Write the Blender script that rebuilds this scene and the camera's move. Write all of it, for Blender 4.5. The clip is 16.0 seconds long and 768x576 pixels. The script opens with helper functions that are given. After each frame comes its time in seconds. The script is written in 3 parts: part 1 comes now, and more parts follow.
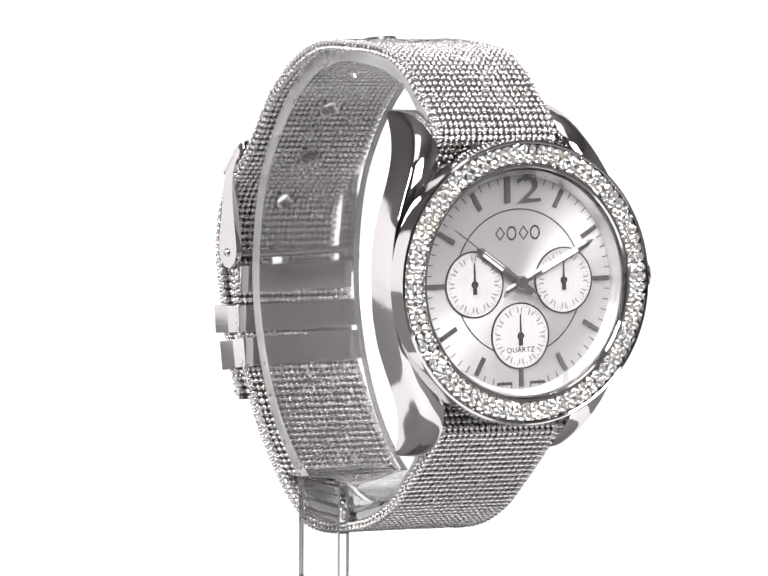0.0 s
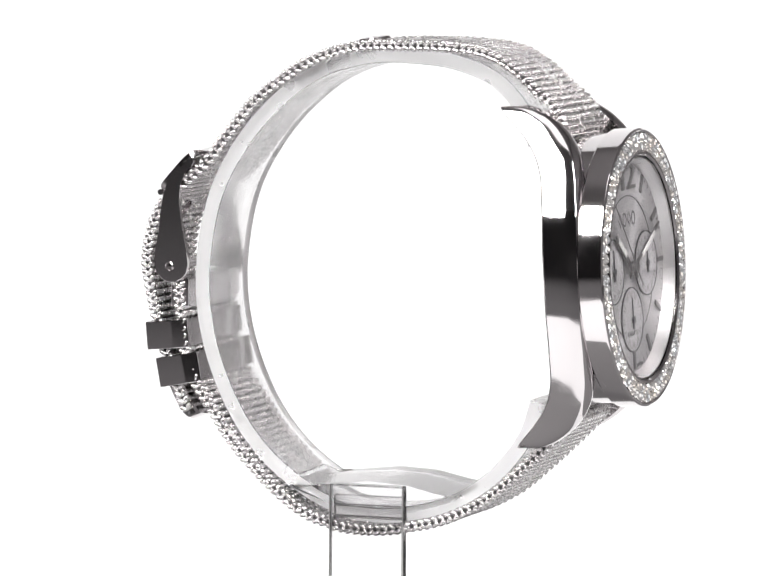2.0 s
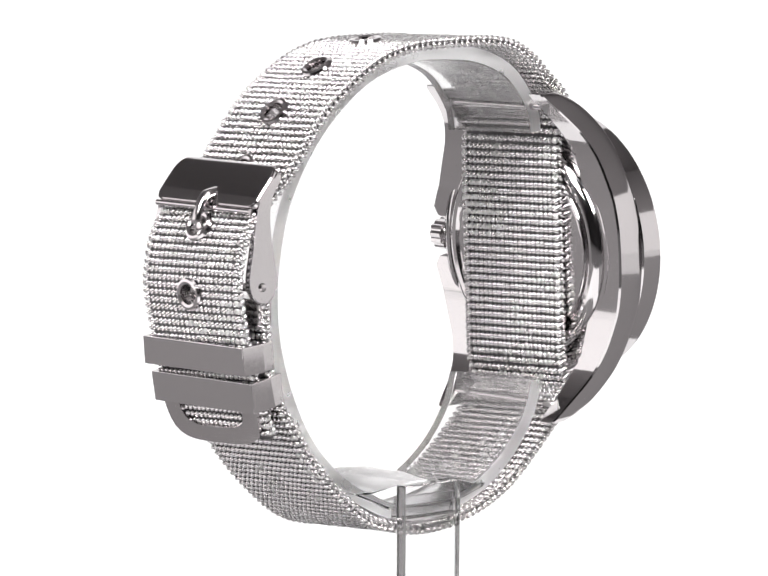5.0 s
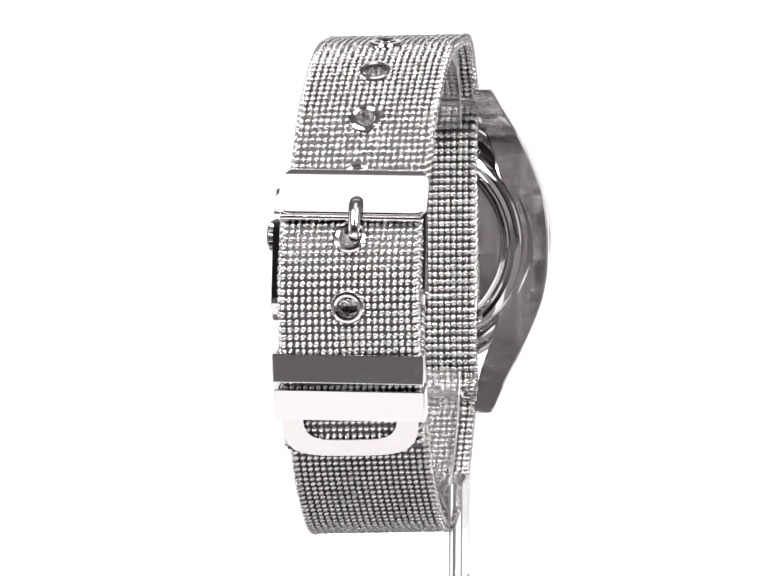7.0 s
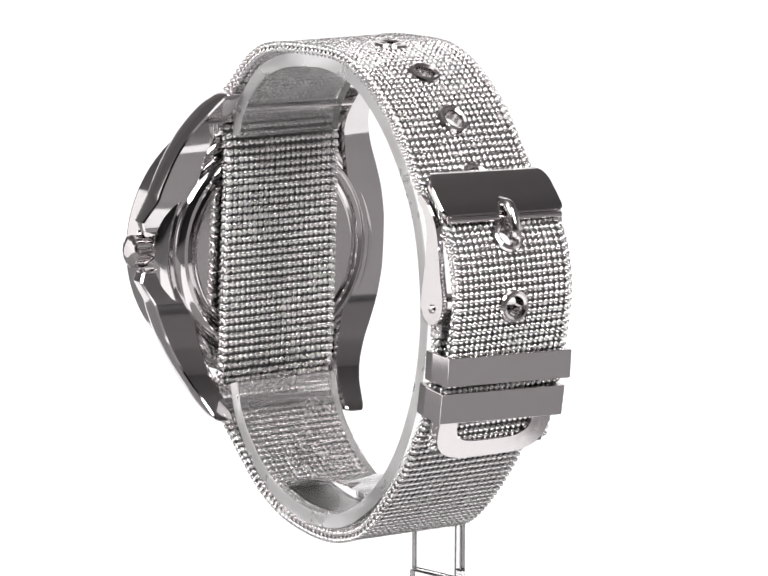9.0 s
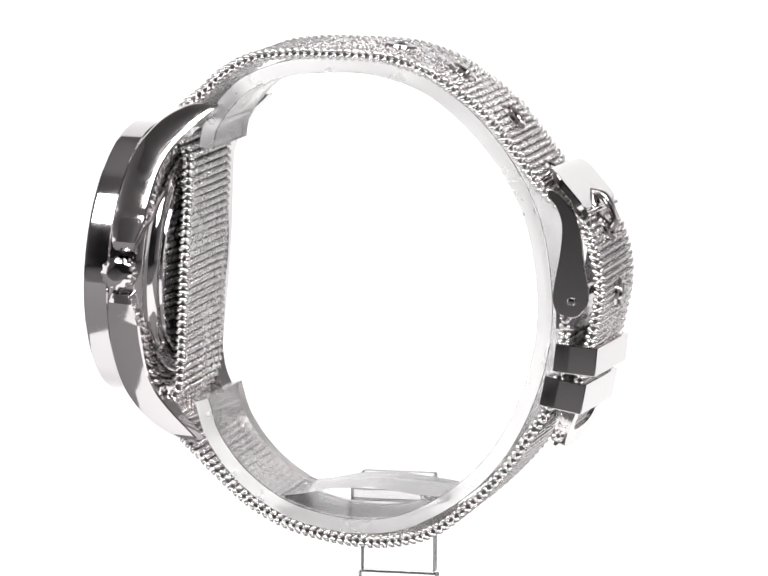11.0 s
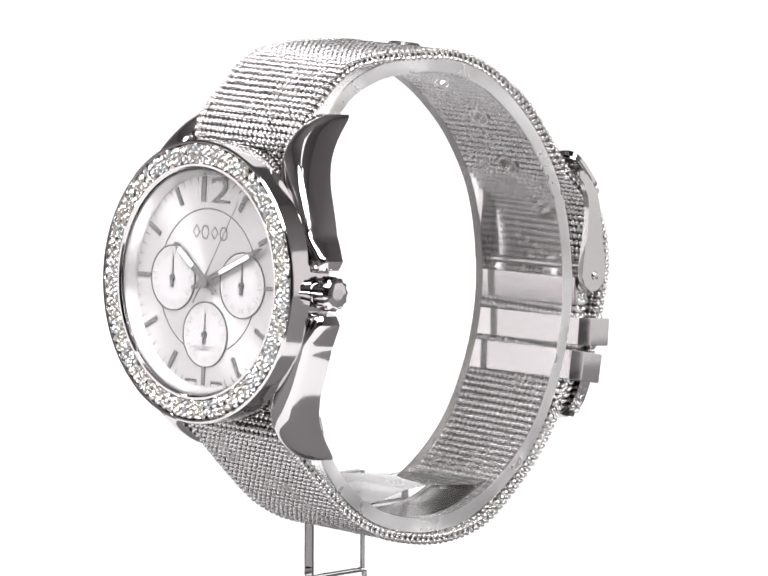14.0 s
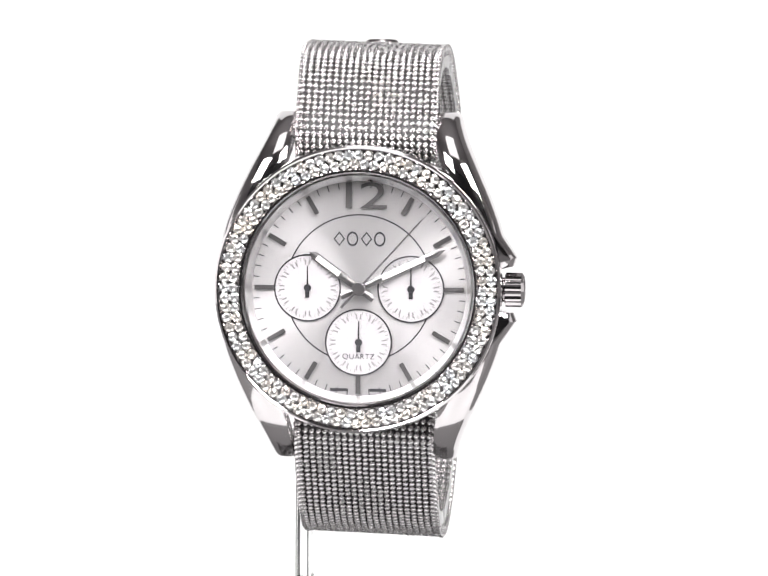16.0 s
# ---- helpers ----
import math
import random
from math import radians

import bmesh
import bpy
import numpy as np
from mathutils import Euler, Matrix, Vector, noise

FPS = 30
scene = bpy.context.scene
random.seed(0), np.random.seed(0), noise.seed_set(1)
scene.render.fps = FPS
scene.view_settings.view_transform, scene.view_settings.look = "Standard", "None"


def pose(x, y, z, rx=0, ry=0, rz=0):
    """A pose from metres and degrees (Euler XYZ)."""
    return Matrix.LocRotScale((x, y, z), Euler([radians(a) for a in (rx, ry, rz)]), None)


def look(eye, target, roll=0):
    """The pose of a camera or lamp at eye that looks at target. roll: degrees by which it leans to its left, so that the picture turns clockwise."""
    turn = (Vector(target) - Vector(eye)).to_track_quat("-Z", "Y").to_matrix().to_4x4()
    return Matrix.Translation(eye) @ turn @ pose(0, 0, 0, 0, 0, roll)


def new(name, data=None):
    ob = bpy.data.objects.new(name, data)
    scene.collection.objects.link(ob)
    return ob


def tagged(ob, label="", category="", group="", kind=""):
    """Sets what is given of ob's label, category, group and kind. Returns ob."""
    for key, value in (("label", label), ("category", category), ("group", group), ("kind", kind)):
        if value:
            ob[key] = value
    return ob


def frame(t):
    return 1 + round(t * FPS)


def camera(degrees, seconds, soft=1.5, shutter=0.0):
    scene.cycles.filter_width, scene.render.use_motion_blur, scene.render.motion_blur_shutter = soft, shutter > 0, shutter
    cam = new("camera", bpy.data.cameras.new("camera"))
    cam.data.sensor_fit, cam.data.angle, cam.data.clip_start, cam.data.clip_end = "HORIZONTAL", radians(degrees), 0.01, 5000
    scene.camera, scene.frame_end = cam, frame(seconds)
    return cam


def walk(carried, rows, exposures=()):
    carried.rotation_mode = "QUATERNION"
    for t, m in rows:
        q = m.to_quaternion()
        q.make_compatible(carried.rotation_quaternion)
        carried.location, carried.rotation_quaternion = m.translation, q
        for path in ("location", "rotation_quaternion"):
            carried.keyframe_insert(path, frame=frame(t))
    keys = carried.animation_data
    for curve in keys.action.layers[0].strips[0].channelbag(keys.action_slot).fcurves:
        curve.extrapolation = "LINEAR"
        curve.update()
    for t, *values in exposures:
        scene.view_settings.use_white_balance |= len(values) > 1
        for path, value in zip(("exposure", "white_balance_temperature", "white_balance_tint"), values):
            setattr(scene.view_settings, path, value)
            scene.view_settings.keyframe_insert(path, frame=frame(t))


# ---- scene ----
# A product shot: a watch on a clear display stand turns on a white table.
MM = 0.001
FOOT = 0.0680          # height of the dial's centre over the table, metres

cam = camera(8.0, 16.0, soft=1.5)
CAM = (Matrix.Translation((-0.00006, -0.755, FOOT + 0.0796)) @ Matrix.Rotation(radians(-6.252), 4, "X")
       @ Matrix.Rotation(radians(-0.293), 4, "Y") @ Matrix.Rotation(radians(90), 4, "X"))
walk(cam, [(0.0, CAM), (16.0, CAM)])

# ---- light ----
world = bpy.data.worlds.new("studio")
world.use_nodes = True
world.node_tree.nodes["Background"].inputs[0].default_value = (0.75, 0.72, 0.74, 1)
world.node_tree.nodes["Background"].inputs[1].default_value = 0.06
scene.world = world
scene.view_settings.exposure = 0.0


def softbox(eye, target, wide, high, watts, tint=(1, 0.98, 0.97)):
    data = bpy.data.lights.new("softbox", "AREA")
    data.shape, data.size, data.size_y, data.energy, data.color = "RECTANGLE", wide, high, watts, tint
    ob = new("softbox", data)
    ob.matrix_world = look(eye, target)
    return ob


MID = (0, 0, FOOT)
softbox((-0.5, -0.72, 0.86), MID, 0.46, 0.46, 14)
softbox((0.5, -0.72, 0.86), MID, 0.46, 0.46, 14)
softbox((0, -0.25, 1.0), MID, 0.42, 0.5, 1.0)
softbox((-0.62, 0.05, 0.14), (0, 0.05, FOOT + 0.04), 0.76, 0.34, 0.95)
softbox((0.62, 0.12, 0.13), (0, 0.12, FOOT + 0.04), 0.6, 0.3, 0.42)


# ---- materials ----
def material(name):
    m = bpy.data.materials.new(name)
    m.use_nodes = True
    return m, m.node_tree.nodes, m.node_tree.links, m.node_tree.nodes["Principled BSDF"]


def metal(name, colour, rough, rough_spread=0.08, grain=900.0, bump=0.02):
    """Polished metal with faint handling marks at two scales."""
    m, n, l, p = material(name)
    p.inputs["Base Color"].default_value = (*colour, 1)
    p.inputs["Metallic"].default_value = 1
    co = n.new("ShaderNodeTexCoord")
    fine, broad, mix, ramp = n.new("ShaderNodeTexNoise"), n.new("ShaderNodeTexNoise"), n.new("ShaderNodeMath"), n.new("ShaderNodeMapRange")
    fine.inputs["Scale"].default_value, broad.inputs["Scale"].default_value = grain, grain / 8
    fine.inputs["Detail"].default_value = 3
    l.new(co.outputs["Object"], fine.inputs["Vector"]), l.new(co.outputs["Object"], broad.inputs["Vector"])
    mix.operation = "MULTIPLY"
    l.new(fine.outputs["Fac"], mix.inputs[0]), l.new(broad.outputs["Fac"], mix.inputs[1])
    ramp.inputs["From Min"].default_value, ramp.inputs["From Max"].default_value = 0.1, 0.45
    ramp.inputs["To Min"].default_value, ramp.inputs["To Max"].default_value = max(0.02, rough - rough_spread), rough + rough_spread
    l.new(mix.outputs[0], ramp.inputs["Value"])
    l.new(ramp.outputs[0], p.inputs["Roughness"])
    if bump:
        b = n.new("ShaderNodeBump")
        b.inputs["Strength"].default_value, b.inputs["Distance"].default_value = bump, 0.0001
        l.new(broad.outputs["Fac"], b.inputs["Height"]), l.new(b.outputs[0], p.inputs["Normal"])
    return m


def plain(name, colour, rough, metallic=0.0):
    m, n, l, p = material(name)
    noise_, ramp = n.new("ShaderNodeTexNoise"), n.new("ShaderNodeMix")
    ramp.data_type = "RGBA"
    noise_.inputs["Scale"].default_value = 700
    ramp.inputs["A"].default_value, ramp.inputs["B"].default_value = (*[c * 0.9 for c in colour], 1), (*[min(1, c * 1.08) for c in colour], 1)
    co = n.new("ShaderNodeTexCoord")
    l.new(co.outputs["Object"], noise_.inputs["Vector"])
    l.new(noise_.outputs["Fac"], ramp.inputs["Factor"])
    l.new(ramp.outputs["Result"], p.inputs["Base Color"])
    p.inputs["Roughness"].default_value, p.inputs["Metallic"].default_value = rough, metallic
    return m


CHROME = metal("polished_steel", (0.68, 0.655, 0.665), 0.08, 0.03)
CHROME_SOFT = metal("buffed_steel", (0.66, 0.63, 0.64), 0.14, 0.06)
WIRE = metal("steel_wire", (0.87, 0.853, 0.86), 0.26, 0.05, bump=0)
# darkened steel: the shade in the gaps of the weave, put into colour
WEAVE_SHADE = metal("weave_gap_shade", (0.15, 0.146, 0.15), 0.5, 0.05, bump=0)
INK = plain("dark_print", (0.035, 0.035, 0.04), 0.4)
MARKER = plain("dark_grey_markers", (0.12, 0.117, 0.12), 0.3, 0.5)
SUBFACE = plain("white_subdial", (0.42, 0.412, 0.424), 0.45)
LUME = plain("white_hand_inlay", (0.78, 0.77, 0.77), 0.5)
PALE_INK = plain("grey_print", (0.2, 0.195, 0.2), 0.5)
FLANGE = metal("satin_flange", (0.9, 0.89, 0.895), 0.34, 0.08, bump=0)
HANDS_STEEL = plain("satin_hand_steel", (0.16, 0.155, 0.16), 0.28, 0.75)


def dial_material():
    """Silver sunray dial: radial brushing."""
    m, n, l, p = material("silver_sunray_dial")
    p.inputs["Base Color"].default_value = (0.5, 0.492, 0.5, 1)
    p.inputs["Metallic"].default_value, p.inputs["Roughness"].default_value = 0.65, 0.4
    p.inputs["Anisotropic"].default_value = 0.88
    t = n.new("ShaderNodeTangent")
    t.direction_type, t.axis = "RADIAL", "Y"
    l.new(t.outputs[0], p.inputs["Tangent"])
    co, sep, at, nz, b = (n.new("ShaderNode" + k) for k in ("TexCoord", "SeparateXYZ", "Math", "TexNoise", "Bump"))
    at.operation = "ARCTAN2"
    l.new(co.outputs["Object"], sep.inputs[0])
    l.new(sep.outputs["X"], at.inputs[0]), l.new(sep.outputs["Z"], at.inputs[1])
    nz.noise_dimensions = "1D"
    nz.inputs["Scale"].default_value, nz.inputs["Detail"].default_value = 60, 4
    l.new(at.outputs[0], nz.inputs["W"])
    b.inputs["Strength"].default_value, b.inputs["Distance"].default_value = 0.08, 0.0002
    l.new(nz.outputs["Fac"], b.inputs["Height"]), l.new(b.outputs[0], p.inputs["Normal"])
    return m


DIAL = dial_material()


def gem_material():
    m, n, l, p = material("clear_rhinestone")
    info, ramp = n.new("ShaderNodeObjectInfo"), n.new("ShaderNodeValToRGB")
    ramp.color_ramp.elements[0].color, ramp.color_ramp.elements[1].color = (1.0, 0.95, 0.89, 1), (0.94, 0.97, 1.0, 1)
    l.new(info.outputs["Random"], ramp.inputs[0]), l.new(ramp.outputs[0], p.inputs["Base Color"])
    p.inputs["Metallic"].default_value, p.inputs["Roughness"].default_value = 0.8, 0.04
    return m


GEM = gem_material()


def acrylic_material(name, r0, r1, through_=1.0):
    m, n, l, p = material(name)
    p.inputs["Base Color"].default_value = (0.97, 0.965, 0.97, 1)
    p.inputs["Transmission Weight"].default_value, p.inputs["IOR"].default_value = through_, 1.49
    co, nz, mr = n.new("ShaderNodeTexCoord"), n.new("ShaderNodeTexNoise"), n.new("ShaderNodeMapRange")
    nz.inputs["Scale"].default_value = 260
    mr.inputs["To Min"].default_value, mr.inputs["To Max"].default_value = r0, r1
    l.new(co.outputs["Object"], nz.inputs["Vector"]), l.new(nz.outputs["Fac"], mr.inputs["Value"]), l.new(mr.outputs[0], p.inputs["Roughness"])
    return m


ACRYLIC = acrylic_material("clear_acrylic", 0.0, 0.05)
HAZY = acrylic_material("hazy_acrylic", 0.06, 0.3, 0.93)
HAZY.node_tree.nodes["Principled BSDF"].inputs["IOR"].default_value = 1.2
# grey put into the edges for the dark outlines that refraction gives
DARK_EDGE = acrylic_material("dark_acrylic_edge", 0.3, 0.5, 0.45)
DARK_EDGE.node_tree.nodes["Principled BSDF"].inputs["Base Color"].default_value = (0.27, 0.265, 0.27, 1)
FROST = acrylic_material("frosted_acrylic_edge", 0.2, 0.4, 0.78)
CRYSTAL = acrylic_material("watch_crystal", 0.0, 0.01)


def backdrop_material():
    """White sheet with an added glow, which fills the picture with white."""
    m, n, l, p = material("glowing_white_sheet")
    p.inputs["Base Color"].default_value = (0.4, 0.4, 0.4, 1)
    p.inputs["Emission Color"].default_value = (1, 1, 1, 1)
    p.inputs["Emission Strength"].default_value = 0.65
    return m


GLOW_SHEET = backdrop_material()
# paints of the added surroundings, dark or pale for what the steel reflects
ROOM = plain("dark_room_paint", (0.05, 0.048, 0.05), 0.8)
TABLE_GREY = plain("grey_table_paint", (0.18, 0.175, 0.178), 0.8)
CEILING = plain("pale_ceiling_paint", (0.32, 0.308, 0.312), 0.9)


# ---- helpers ----
def mesh(name, verts, faces, mat, parent=None, label="", smooth=True, scale=MM, kind=""):
    """One mesh object from vertices in millimetres."""
    me = bpy.data.meshes.new(name)
    me.from_pydata([tuple(float(c) * scale for c in v) for v in verts], [], [tuple(f) for f in faces])
    me.materials.append(mat)
    me.polygons.foreach_set("use_smooth", [smooth] * len(me.polygons))
    me.update()
    ob = new(name, me)
    ob.parent = parent
    return tagged(ob, label=label, kind=kind)


def part(name, bm, mat, parent, label="", smooth=True):
    """A bmesh in millimetres as one mesh object."""
    bmesh.ops.recalc_face_normals(bm, faces=bm.faces)
    bmesh.ops.scale(bm, vec=(MM, MM, MM), verts=bm.verts)
    me = bpy.data.meshes.new(name)
    bm.to_mesh(me)
    bm.free()
    me.materials.append(mat)
    me.polygons.foreach_set("use_smooth", [smooth] * len(me.polygons))
    if smooth:
        me.set_sharp_from_angle(angle=radians(32))
    ob = new(name, me)
    ob.parent = parent
    if smooth:
        ob.modifiers.new("even_normals", "WEIGHTED_NORMAL").keep_sharp = True
    return tagged(ob, label=label)


def lathe(bm, profile, steps=96, axis="Y", centre=(0, 0, 0)):
    """Turns a profile of (radius, height) about an axis; closed where the radius is 0."""
    rings = []
    for r, h in profile:
        ring = []
        for k in range(1 if r == 0 else steps):
            a = 2 * math.pi * k / steps
            u, v = r * math.sin(a), r * math.cos(a)
            p = {"Y": (u, h, v), "X": (h, u, v), "Z": (u, v, h)}[axis]
            ring.append(bm.verts.new([p[i] + centre[i] for i in range(3)]))
        rings.append(ring)
    for a, b in zip(rings, rings[1:]):
        for k in range(steps):
            q = [a[k % len(a)], a[(k + 1) % len(a)], b[(k + 1) % len(b)], b[k % len(b)]]
            q = list(dict.fromkeys(q))
            if len(q) > 2:
                bm.faces.new(q)
    return rings


def prism(bm, outline, lo, hi, axis, bevel=0.0, segments=2):
    """Extrudes a closed outline along an axis from lo to hi; rounds its rims."""
    def at(p, h):
        return {"X": (h, p[0], p[1]), "Y": (p[0], h, p[1]), "Z": (p[0], p[1], h)}[axis]
    a = [bm.verts.new(at(p, lo)) for p in outline]
    b = [bm.verts.new(at(p, hi)) for p in outline]
    made = [bm.faces.new(a), bm.faces.new(b[::-1])]
    for i in range(len(a)):
        j = (i + 1) % len(a)
        made.append(bm.faces.new((a[i], b[i], b[j], a[j])))
    if bevel:
        rim = list({e for f in made[:2] for e in f.edges})
        bmesh.ops.bevel(bm, geom=rim, offset=bevel, segments=segments, affect="EDGES", profile=0.6)


def block(bm, x0, x1, y0, y1, z0, z1, bevel=0.15, segments=2):
    m = Matrix.LocRotScale(((x0 + x1) / 2, (y0 + y1) / 2, (z0 + z1) / 2), None, (x1 - x0, y1 - y0, z1 - z0))
    made = bmesh.ops.create_cube(bm, size=1, matrix=m)["verts"]
    if bevel:
        edges = list({e for v in made for e in v.link_edges})
        bmesh.ops.bevel(bm, geom=edges, offset=bevel, segments=segments, affect="EDGES", profile=0.6)


def spline(points, step):
    """Evenly spaced points and tangents along a smooth curve through the given points."""
    p = np.array(points, float)
    p = np.vstack([2 * p[0] - p[1], p, 2 * p[-1] - p[-2]])
    out = []
    for i in range(1, len(p) - 2):
        for u in np.linspace(0, 1, 24, endpoint=False):
            out.append(0.5 * (2 * p[i] + (p[i + 1] - p[i - 1]) * u + (2 * p[i - 1] - 5 * p[i] + 4 * p[i + 1] - p[i + 2]) * u * u
                              + (3 * p[i] - p[i - 1] - 3 * p[i + 1] + p[i + 2]) * u ** 3))
    out.append(p[-2])
    out = np.array(out)
    s = np.concatenate([[0], np.cumsum(np.linalg.norm(np.diff(out, axis=0), axis=1))])
    n = int(s[-1] / step)
    want = np.linspace(0, s[-1], n + 1)
    q = np.stack([np.interp(want, s, out[:, k]) for k in range(out.shape[1])], 1)
    t = np.gradient(q, axis=0)
    return q, t / np.linalg.norm(t, axis=1)[:, None], want


# ---- the place ----
def build_room():
    """White sheet that runs over the table and up behind, inside an unseen dark room added for reflections."""
    prof = [(-0.17, 0.0), (0.1, 0.0), (0.5, 0.0)] + [(0.5 + 0.3 * math.sin(a), 0.3 - 0.3 * math.cos(a)) for a in np.linspace(0.1, math.pi / 2, 12)] + [(0.8, 1.1)]
    verts, faces = [], []
    for y, z in prof:
        w = float(np.interp(y, (0.1, 0.5), (0.075, 0.38)))
        verts += [(-w, y, z), (w, y, z)]
    for i in range(len(prof) - 1):
        faces.append((2 * i, 2 * i + 1, 2 * i + 3, 2 * i + 2))
    sheet = mesh("backdrop", verts, faces, GLOW_SHEET, scale=1)
    tagged(sheet, "seamless white sheet with added glow under and behind the watch", "backdrop", kind="structure")
    for name, x0, x1, y0, y1, z0, z1 in (("table_top", -0.5, 0.5, -0.19, 1.15, -0.035, -0.004), ("floor", -1.3, 1.3, -1.6, 1.2, -0.06, -0.04), ("ceiling", -1.3, 1.3, -1.6, 1.2, 1.3, 1.35), ("wall_front", -1.3, 1.3, -1.65, -1.6, -0.06, 1.35),
                                         ("wall_back", -1.3, 1.3, 1.2, 1.25, -0.06, 1.35), ("wall_left", -1.35, -1.3, -1.6, 1.2, -0.06, 1.35), ("wall_right", 1.3, 1.35, -1.6, 1.2, -0.06, 1.35)):
        bm = bmesh.new()
        block(bm, x0 * 1e3, x1 * 1e3, y0 * 1e3, y1 * 1e3, z0 * 1e3, z1 * 1e3, bevel=0)
        tagged(part(name, bm, ROOM if name in ("floor", "wall_front") else TABLE_GREY if name == "table_top" else CEILING, None, smooth=False), "unseen matt studio surface, added for reflections", name.split("_")[0], kind="structure")


build_room()
# unseen disc, added so that the lower steel reflects grey, not white
bm = bmesh.new()
lathe(bm, [(0, 0.4), (54, 0.4), (54.6, 1.0), (54.6, 3.4), (54, 4.0), (0, 4.0)], 96, "Z")
turntable = tagged(part("turntable", bm, plain("grey_turntable_top", (0.15, 0.147, 0.15), 0.6), None), "unseen grey round turntable, added under the clear stand to darken reflections", "turntable")


def empty(name, m=None, parent=None):
    ob = new(name)
    ob.empty_display_size = 0.01
    ob.parent = parent
    if m is not None:
        ob.matrix_basis = m
    return ob


watch = tagged(empty("wrist_watch"), "silver steel watch with mesh strap and rhinestone bezel", "watch")
stand = tagged(empty("watch_stand"), "clear acrylic display stand holding the watch strap open", "display stand")

# ---- strap ----
STRAP = [(28.9, -2.6), (28.9, -4.6), (28.6, -8.0), (28.0, -13.0), (26.3, -17.5), (23.9, -20.9), (20.7, -25.6), (15.4, -31.0), (10.1, -34.9),
         (5.0, -36.5), (0.0, -36.9), (-5.5, -36.3), (-11.3, -34.8), (-16.7, -32.0), (-21.0, -28.4), (-24.7, -24.9), (-27.4, -22.2), (-29.3, -19.9),
         (-28.2, -17.6), (-27.2, -14.0), (-26.6, 0.0), (-26.0, 14.0), (-26.5, 17.2), (-28.0, 19.8), (-26.5, 22.9), (-23.6, 25.4), (-20.7, 28.0),
         (-16.6, 30.2), (-11.5, 31.0), (-5.0, 31.1), (1.0, 30.9), (5.0, 30.2), (9.4, 28.5), (13.7, 25.8), (17.8, 22.5), (21.5, 18.0), (24.8, 13.8),
         (27.6, 11.3), (30.4, 8.8), (32.6, 5.2), (33.6, -0.5), (32.6, -6.5), (31.2, -12.0), (29.4, -17.0), (27.4, -22.0)]
WIDE, THICK, COLS = 18.4, 1.2, 21
PITCH = 1.04                       # from one row of links to the next
SP, ST, SS = spline(STRAP, PITCH)
SN = np.stack([-ST[:, 1], ST[:, 0]], 1)
SC = SP - SN * THICK / 2           # middle of the strap


def strap_shift(y):
    return -0.3 + 0.036 * y + 0.0008 * min(y, 18.0) ** 2


def strap_at(k, x, off):
    """The point on row k, x across and off along the outward normal, in millimetres."""
    y, z = SC[k] + SN[k] * off
    roll = float(np.interp(z, (-25, 25), (0.04, 0.03)))
    return np.array([strap_shift(SC[k][0]) + x, y, z - roll * x])


def row_near(y, z):
    return int(np.argmin(np.linalg.norm(SP[len(SP) // 2:] - np.array([y, z]), axis=1))) + len(SP) // 2


EYELETS = [row_near(*p) for p in ((3.0, 30.8), (11.5, 27.3), (18.5, 21.8), (24.4, 14.4), (31.6, 7.2), (33.5, -2.4))]
EYE_X = 0.1


